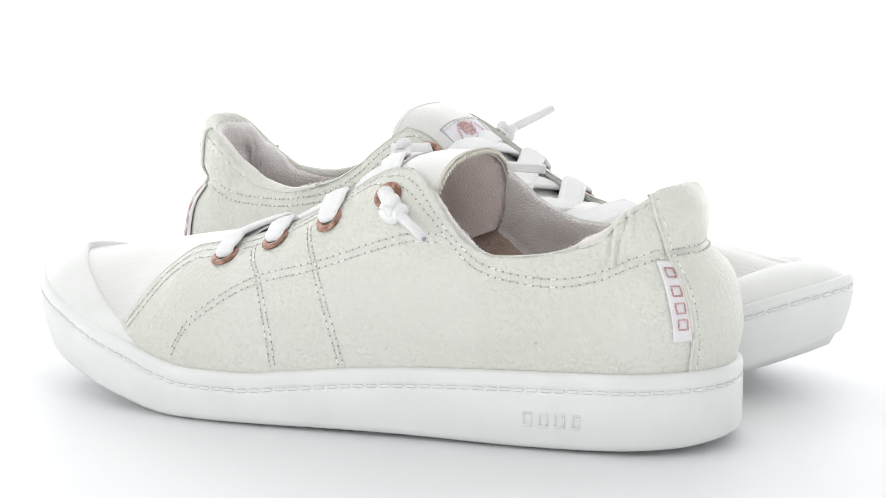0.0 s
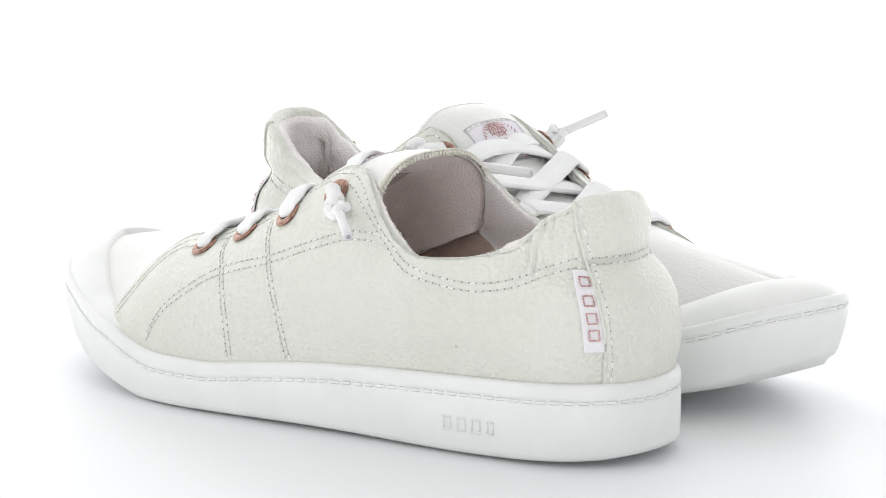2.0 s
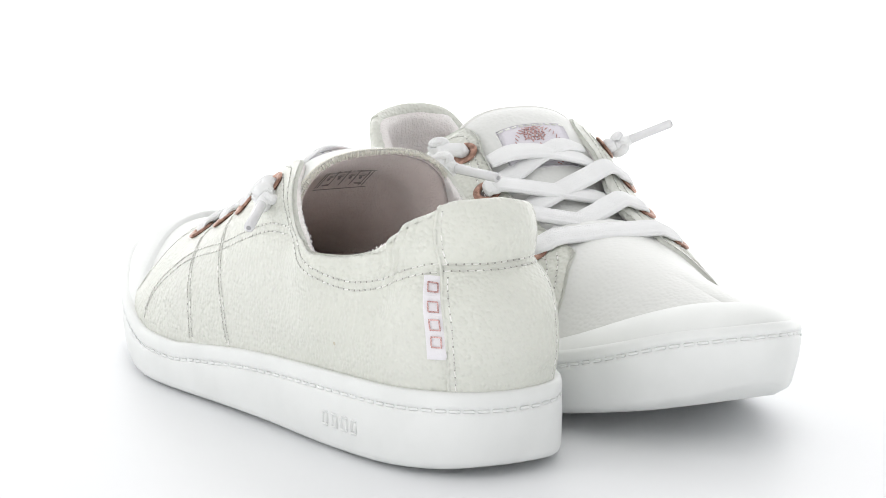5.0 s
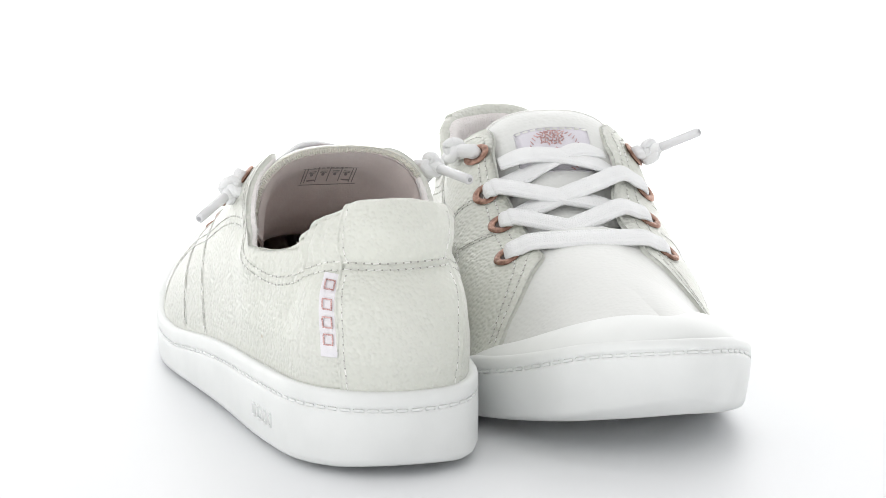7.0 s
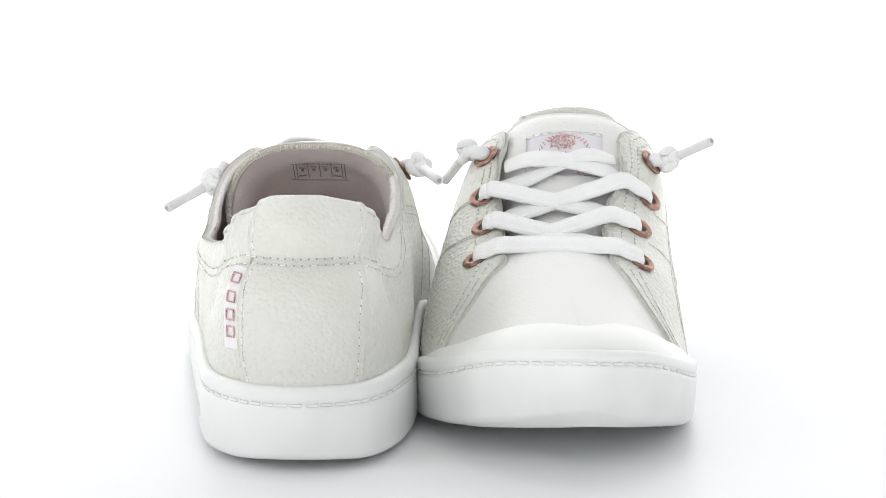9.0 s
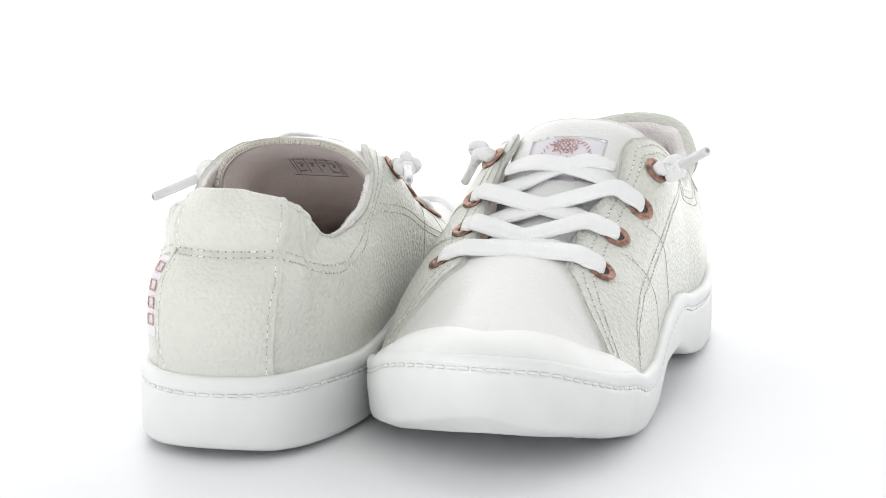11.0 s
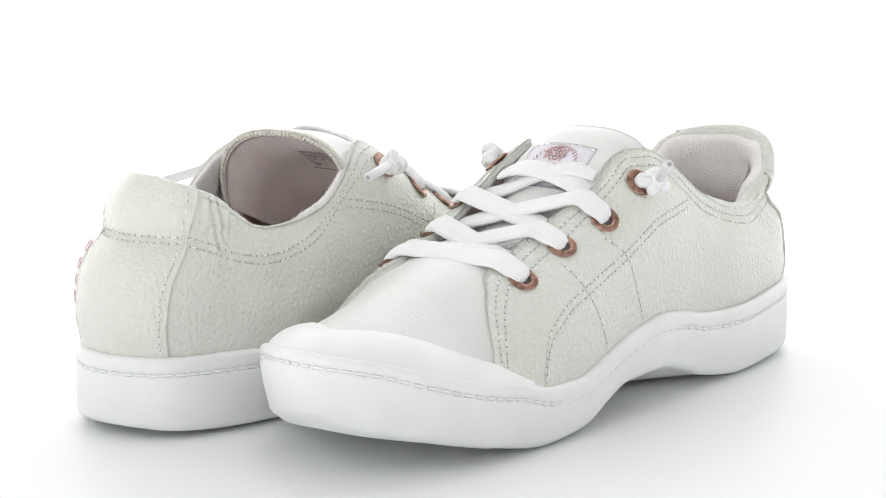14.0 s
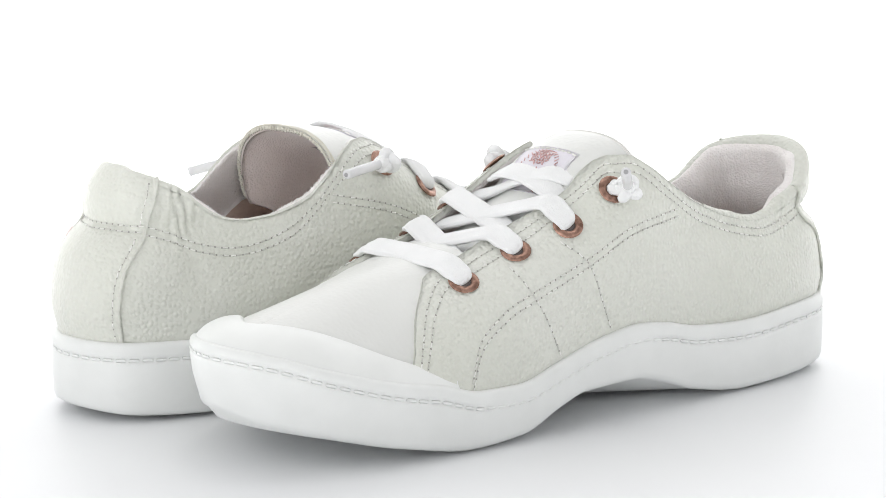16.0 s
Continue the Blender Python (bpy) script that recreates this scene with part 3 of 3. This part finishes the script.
    Q2 = seam_in(z0)[None, :] + (seam_out(z0) - seam_in(z0))[None, :] * mix_[:, None]
    zs = 22.5 + (rim_at(Q2) - 0.2 - 22.5) * kz[None, :]
    G = upper(Q2, zs, 0.0)
    nrm = grid_normals(G) * side
    swell = 0.5 * np.sin(np.pi * mix_)[:, None] * smooth01(zs, pinch + 1, pinch + 8)
    seam = 0.95 - 0.6 * np.exp(-((zs - pinch) / 0.8) ** 2) + swell
    G = G + nrm * seam[:, :, None]
    up = G[:, -1] - G[:, -4]
    up /= np.linalg.norm(up, axis=1)[:, None]
    top = roll(G[:, -1], nrm[:, -1], up, 2.6 + 0.5 * np.sin(np.pi * mix_), bend[2:])
    put("heel_panel", shell(np.concatenate([G, top], 1), 1.1, side), LEATHER, label="grained off-white leather heel panel")
    # piping down both seams of the panel
    for c, lift in ((0, 0.35), (-1, 0.35)):
        path = np.concatenate([G[c, ::2], top[c, :4]]) - np.concatenate([nrm[c, ::2], np.repeat(nrm[c, -1:], 4, 0)]) * lift
        put("seam_piping", tube(path, 0.6, 8), LEATHER)

    # threads
    lines, panel_lines = [], []
    collar_l = ((91, 72.5), (85, 66.2), (75.5, 60), (62, 55.8), (48.6, 54.6), (36, 57), (26, 61), (17, 63.6), (13, 64))
    collar_r = ((92, 73), (84, 67), (75.7, 62.5), (60.5, 57.6), (45, 55), (34, 55), (25, 57), (17, 59))
    swoosh = {1: ((88, 69.3), (99.8, 66), (113, 62), (133, 54.6), (155, 48), (169, 40), (179, 31.7), (184.5, 22)),
              -1: ((91, 71), (114.7, 63), (135.3, 54.4), (160, 46), (172, 41.5), (184, 33.5), (190, 21))}
    uprights = {1: (((141, 66), (138, 62), (133, 54), (126.5, 38.8), (121.6, 23)), ((163, 57.5), (159.4, 53.6), (153.5, 47.5), (148.2, 34.4), (145.5, 20.5))),
                -1: (((144, 62), (135.5, 54), (130.3, 41.6), (126, 31)), ((164, 55.5), (160, 46), (155.2, 36.5), (150, 25.5)))}
    for sd in (1, -1):
        for off in (1.3, -1.3):
            o2 = 3.9 - off
            front = [(q_of(a + o2 * 0.4, sd), rim_z(sd, a) - o2 * (1.0 if a < 116 else 0.85)) for a in (184, 175, 160, 145, 130, 118, 112, 106, 101, 97)]
            lines.append(front + [(q_of(a, sd), min(z, rim_z(sd, a) - 4.6) + off) for a, z in (collar_r if right else collar_l)])
            lines.append([(q_of(a, sd), min(z, rim_z(sd, a) - 8.2) + off) for a, z in swoosh[sd]])
        for c in uprights[sd]:
            for off in ((0.9, -0.9) if sd > 0 else (0.0,)):
                lines.append([(q_of(a + off, sd), z) for a, z in c])
        for off in (2.6, 5.2):
            lines.append([(q_of(a - off * 0.7, sd), rim_z(sd, a) - off * 0.5) for a in (188, 194, 200, 206, 210)])
        edge_q = seam_out if sd > 0 else seam_in
        tops = float(rim_at(edge_q(78))) - 0.5
        panel_lines.append([(float(edge_q(z)) - sd * 2.2, z) for z in (24.5, 36, 50, pinch - 2.5)])
        panel_lines.append([(float(edge_q(z)) - sd * 2.2, z) for z in (pinch + 1, pinch * 0.6 + tops * 0.4, tops)])
    for z in (pinch - 1.2, pinch + 1.2):
        panel_lines.append([(a, z) for a in (float(seam_in(z)), -12, 0, 12, float(seam_out(z)))])
    pits = []
    for lift, group in ((0.05, lines), (0.92, panel_lines)):
        for c in group:
            dashes, holes_ = stitches(c, lift=lift)
            put("stitching", dashes, THREAD, kind="stuff", label="pale thread stitching")
            pits.append(holes_)
    put("needle_marking", join(pits), PIT, kind="stuff")

    # a small old scuff low on the outer side
    if not right:
        p, nn = spot(1, 55, 35, 0.0)
        put("scuff_mark", join([disc_geo(p + nn * 0.04, nn, 0.6), disc_geo(p + nn * 0.05 + np.array([0.9, 0.1, 0.5]), nn, 0.35)]), SCUFF, label="small brown scuff mark")

    # tongue
    outer = tongue_grid(False)
    put("tongue", shell(outer, 1.0, 1 if grid_normals(outer)[20, 24, 2] > 0 else -1), SMOOTH, label="off-white leather tongue")
    inner = tongue_grid(True)
    put("tongue_lining", shell(inner, 1.2, 1 if grid_normals(inner)[20, 24, 2] > 0 else -1), TONGUE_TERRY, label="dusty pink terry tongue lining")
    rim_line = outer[-1]
    d = np.concatenate([[0], np.cumsum(np.linalg.norm(np.diff(rim_line, axis=0), axis=1))])
    knots = []
    for x in np.arange(1, d[-1], 0.85):
        p = np.array([np.interp(x, d, rim_line[:, k]) for k in range(3)])
        zig = 0.5 if len(knots) % 2 else -0.5
        t_ = unit(np.array([np.interp(x + 1, d, rim_line[:, k]) - np.interp(x - 1, d, rim_line[:, k]) for k in range(3)]))
        nn = unit(np.array([-0.1, p[1] / 26, max(0.15, (p[2] - 66) / 26)]))
        knots.append(pill(p + np.array([0.4, 0, 0]) - nn * 0.5, np.array([1.0, 0, 0]) + t_ * zig, nn, 2.1, 0.8, 0.7))
        knots.append(pill(p - nn * 1.2 + np.array([-0.5, 0, 0]), nn + t_ * zig * 0.5, np.array([-1.0, 0, 0]), 1.5 + 0.5 * math.sin(x * 2.7), 0.95, 0.6 + 0.3 * math.sin(x * 4.1)))
    put("overlock_stitching", join(knots), TERRY_EDGE if right else OVERLOCK, kind="stuff", label="pale zigzag overlock thread")

    # woven label on the tongue, with a plain rose emblem
    def tongue_at(s_, y_):
        return np.array([s_, y_, float(tongue_z(s_, y_))])
    G = np.array([[tongue_at(a, b_) + np.array([0, 0, 0.45]) for b_ in np.linspace(-11, 16, 12)] for a in np.linspace(label_s, label_s + 14.5, 8)])
    lab = put("tongue_label", shell(G, 0.7, 1 if grid_normals(G)[4, 6, 2] > 0 else -1), LILAC, label="pale lilac woven label with rose emblem")
    def on_tongue(u, v, w, h, lift=0.3, turn=0.0, under=False):
        s_, y_ = (116.0 if under else label_s) - v * 0.88, (0.0 if under else 2.3) - u
        e1 = unit(tongue_at(s_, y_ - 0.5) - tongue_at(s_, y_ + 0.5))
        e2 = unit(tongue_at(s_ - 0.5, y_) - tongue_at(s_ + 0.5, y_))
        n_ = unit(np.cross(e1, e2))
        if under:
            return bar_on((tongue_at(s_, y_) + n_ * (float(padding(s_)) + 1.45), e1, e2), 0, 0, w, h, lift, turn)
        return bar_on((tongue_at(s_, y_) - n_ * 0.42, -e1, e2), 0, 0, w, h, lift, turn)

    emb = []
    for k in range(30):
        a = math.pi * (-0.30 + 1.6 * k / 29)
        emb.append(on_tongue(9.0 * math.cos(a), -9.5 + 7.6 * math.sin(a), 1.9, 0.32, 0.2, a + math.pi / 2))
    for k in range(34):
        r, a = 3.6 * math.sqrt((k + 0.5) / 34), k * 2.4
        emb.append(on_tongue(1.35 * r * math.cos(a) - 0.6, -5.0 + 0.75 * r * math.sin(a), 1.5, 0.5, 0.25, a * 1.7))
    for k in range(44):
        x = -10.0 + 20.0 * k / 43
        emb.append(on_tongue(x, -10.2 + 1.5 * math.sin(x * 2.1) * (0.6 + 0.4 * math.sin(x * 0.9)), 0.45, 1.5, 0.25, -0.5 + 0.9 * math.cos(x * 2.1)))
    put("emblem", join(emb), ROSE, lab, "rose glitter arch and bars", False)
    put("label_thread", join([on_tongue(-12.2 + 2.7 * k, -0.9, 2.0, 0.6, 0.35) for k in range(10)]), THREAD, lab, kind="stuff")

    # printed size box inside the tongue
    size = [on_tongue(0, v, 20.4, 0.3, 0.1, under=True) for v in (-0.4, -15.5)]
    size += [on_tongue(x, -8, 0.3, 15, 0.1, under=True) for x in (-10.2, -8.9, -4.4, 0, 4.4, 8.9, 10.2)]
    size += [on_tongue(x, v, 2.4, 0.6, 0.1, under=True) for x in (-6.6, -2.2, 2.2, 6.6) for v in (-4.0, -6.2)]
    size += [on_tongue(x, -9.6, 1.1, 1.8, 0.1, under=True) for x in (-6.6, -2.2, 2.2, 6.6)]
    size += [on_tongue(x, -13.2, 3.0, 0.7, 0.1, under=True) for x in (-6.6, 6.6)]
    size += [on_tongue(-7 + 1.75 * k, 1.6, 1.2, 0.9, 0.1, under=True) for k in range(9)]
    put("size_print", join(size), PRINT, label="small dark printed size box", smooth=False)

    # hanging tab on the outer heel seam
    g = []
    for k in np.linspace(0, 1, 10):
        z = pinch - 2.5 - 24.0 * k
        row = []
        for m_ in np.linspace(0, 1, 4):
            p, nn = on_upper(float(seam_out(z)) + 0.3 + 6.2 * m_, z, 0.5 + 0.9 * m_)
            row.append(p)
        g.append(row)
    g = np.array(g)
    gs = 1 if np.dot(grid_normals(g)[5, 2], unit(g[5, 2] - np.array([60, 0, 45]))) > 0 else -1
    tab = put("side_tab", shell(g, 0.8, gs), RIBBON, label="white woven side tab with rose marks", smooth=False)
    for k in range(4):
        i = 1.2 + 1.95 * k
        a0, a1 = g[int(i)], g[int(i) + 1]
        f_ = i - int(i)
        o = (a0[1] * 0.5 + a0[2] * 0.5) * (1 - f_) + (a1[1] * 0.5 + a1[2] * 0.5) * f_
        r = unit(a0[3] - a0[0])
        t = unit(a0[1] - a1[1])
        nn = np.cross(r, t)
        if np.dot(nn, o - np.array([60, 0, 45])) < 0:
            r = -r
        fr3 = (o + unit(np.cross(r, t)) * 0.25, r, t)
        put("rose_mark", join([bar_on(fr3, u_, v_, w_, h_, 0.25) for u_, v_, w_, h_ in ((0, 1.6, 3.6, 0.5), (0, -1.6, 3.6, 0.5), (-1.6, 0, 0.5, 2.8), (1.6, 0, 0.5, 2.8))]), ROSE, tab, smooth=False)

    # eyelets
    eyes = {}
    for sd in (1, -1):
        for i, (s_, z_) in enumerate(holes[0 if sd > 0 else 1]):
            p, nn = spot(sd, s_, z_, 0.0)
            eyes[sd, i] = (p, nn)
            e = put("eyelet", ring_geo(p + nn * 0.4, nn, 3.75, 1.4, 0.5), COPPER, label="worn copper metal eyelet")
            put("eyelet_hole", disc_geo(p + nn * 0.25, nn, 3.0), HOLE, e)

    # laces: out of an eyelet, flat over the eyestay's edge, across the tongue and under the other edge
    def over(sd, i):
        p, nn = eyes[sd, i]
        s_ = holes[0 if sd > 0 else 1][i][0]
        z_ = holes[0 if sd > 0 else 1][i][1]
        rz = rim_z(sd, s_ + 1)
        mid, nm = spot(sd, s_ + 0.5, z_ * 0.45 + rz * 0.55, 1.5)
        rim_p, nr = spot(sd, s_ + 1, rz - 0.3, 1.7)
        return [p - nn * 1.8, p + nn * 0.5, p + (mid - p) * 0.35 + nn * 1.2, mid, rim_p], [nn, nn, nn, nm, unit(nr + np.array([0, 0, 0.6]))]

    def under(sd, s_, dz):
        z_ = rim_z(sd, s_) - dz
        a_, na_ = spot(sd, s_, z_, -2.9)
        return a_, unit(na_ + np.array([0, 0, 1.2]))

    def ribbon(first, last, hi):
        (pa, ua), (pb, ub) = first, last
        pts, ups, rad = list(pa), list(ua), [3.0, 3.4, 4.1, 4.6, 4.7][:len(pa)] if len(pa) > 1 else [3.7]
        for f in (0.22, 0.5, 0.78):
            p = pa[-1] * (1 - f) + pb[-1] * f
            p[2] = max(p[2] + 0.5 * math.sin(f * math.pi), float(tongue_z(p[0], p[1])) + 1.1 + hi)
            pts.append(p)
            ups.append(np.array([0.3, 0.012 * p[1], 1.0]))
            rad.append(4.7)
        pts += list(pb)[::-1]
        ups += list(ub)[::-1]
        rad += ([3.0, 3.4, 4.1, 4.6, 4.7] if len(pb) > 1 else [3.7])[::-1]
        put("lace", tube(catmull(pts, 10), catmull([(x, 0, 0) for x in rad], 10)[:, 0], 32, 0.25, catmull(ups, 10), across=(1, 0, -0.42)), LACE, label="flat white cotton lace")

    for i in (0, 1):
        for sd in (1, -1):
            u = under(-sd, eyes[-sd, i][0][0] - 5, 0.8)
            ribbon(([u[0]], [u[1]]), over(sd, i + 1), 1.1 if sd > 0 else -0.1)
    for sd in (1, -1):
        u, v_ = under(-sd, eyes[-sd, 2][0][0] - 4, 0.8), under(sd, eyes[sd, 3][0][0] + 7, -0.6)
        ribbon(([u[0]], [u[1]]), ([v_[0]], [v_[1]]), 1.1 if sd > 0 else -0.1)
    ribbon(over(1, 0), over(-1, 0), 0.8)

    # knots and aglets outside the top eyelets
    for sd, c, tip in zip((1, -1), knots_at, aglets):
        p, nn = eyes[sd, 3]
        tip = np.array(tip, float)
        c = np.array(c, float)
        d = unit(tip - c)
        ax = unit(c - p + d * 1.5)
        e1 = unit(np.cross(ax, (0.2, 0.3, 1)))
        e2 = np.cross(ax, e1)
        tt = np.linspace(0, 2 * math.pi, 73)
        kn = [c + 1.12 * (e1 * (math.sin(t) + 2 * math.sin(2 * t)) + e2 * (math.cos(t) - 2 * math.cos(2 * t))) - ax * 1.9 * math.sin(3 * t) for t in tt]
        knot = put("knot", join([tube(kn, 1.85, 10), tube([p - nn, p + nn * 2, c - ax * 2, c + ax * 2], (2.6, 2.7, 2.8, 2.2), 10)]), LACE, label="white cotton lace knot")
        length = np.linalg.norm(tip - c)
        st = c + d * max(4.0, length - 22)
        put("lace_end", tube([c, c + d * 3, st, st + d * 2], (2.6, 2.3, 2.2, 1.9), 9), LACE, knot)
        ag = put("aglet", tube([st, st + d * 1, (st + tip) / 2, tip - d * 0.4, tip], (2.0, 1.8, 1.7, 1.7, 1.4), 14), AGLET, shoe, "clear plastic lace tip")
        put("aglet_bore", disc_geo(tip + d * 0.08, d, 0.8), BORE, ag)
    return shoe


# ---- the place ----
def flat_ring(n, prof):
    P = np.array([[(r * math.cos(2 * math.pi * i / n), r * math.sin(2 * math.pi * i / n), z) for r, z in prof] for i in range(n)])
    return grid(P, True)


turntable = new("turntable")
tagged(turntable, "round white turntable disc under the shoes", "turntable")
part("disc", flat_ring(160, [(0.1, 0), (100, 0), (298, 0), (299.5, -0.5), (300, -2), (300, -3), (0.1, -3)]), BOARD, turntable)
part("rim", flat_ring(160, [(300, -3), (300, -10), (298, -12), (280, -12), (280, -3.01), (300, -3)]), BOARD, turntable)

P = []
for x in np.linspace(-4000, 4000, 5):
    row = [(x, -3000, -14), (x, 0, -14), (x, 1200, -14)]
    row += [(x, 1200 + 900 * math.sin(a), -14 + 900 * (1 - math.cos(a))) for a in np.linspace(0.1, math.pi / 2, 14)] + [(x, 2100, 3500)]
    P.append(row)
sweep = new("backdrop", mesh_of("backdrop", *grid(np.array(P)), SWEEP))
tagged(sweep, "plain white paper sweep behind the shoes, its studio light put in as glow", "backdrop", kind="structure")

left_shoe = tagged(build_shoe(
    "sneaker", False, -1.4, 94.5, 114.0, 0.4, 64.0, (((173.5, 53), (154, 60), (132.4, 68.6), (110.6, 78.3)), ((178, 52.6), (156, 60), (136, 68), (115, 78.3))),
    ((106.2, 36.0, 75.0), (112.5, -35.0, 80.0)), ((87.7, 50.0, 68.8), (88, -42.6, 78.6))), "off-white leather sneaker beside its pair, with drooping aglet", "shoe", "pair of sneakers")
right_shoe = tagged(build_shoe(
    "sneaker", True, 1.2, 104.5, 119.5, -2.8, 59.5, (((180, 52.2), (160, 59.8), (142, 67.5), (122, 78.6)), ((181, 52), (158.4, 59.6), (138.9, 66.5), (119.8, 76.7))),
    ((115.5, 37.0, 79.5), (118.6, -35.0, 77.5)), ((104, 46.2, 66.8), (133.4, -49.6, 86.6))), "off-white leather sneaker facing opposite to its pair", "shoe", "pair of sneakers")


# ---- both shoes turn with the disc ----
def turned(t):
    k = (t - 8) / 8
    return -57.044 * k + 0.982 * k * k + 0.934 * k ** 3


def motions():
    times = [i * 1.0 for i in range(17)]
    walk(turntable, [(t, pose(0, 0, 0, 0, 0, turned(t))) for t in times])
    walk(left_shoe, [(t, pose(0, 0, 0, 0, 0, turned(t)) @ pose(-0.0264, -0.1336, 0.0004, 0, 0, 95.89)) for t in times])
    walk(right_shoe, [(t, pose(0, 0, 0, 0, 0, turned(t)) @ pose(0.0383, 0.1381, 0.0004, 0, 0, -85.88)) for t in times])


motions()
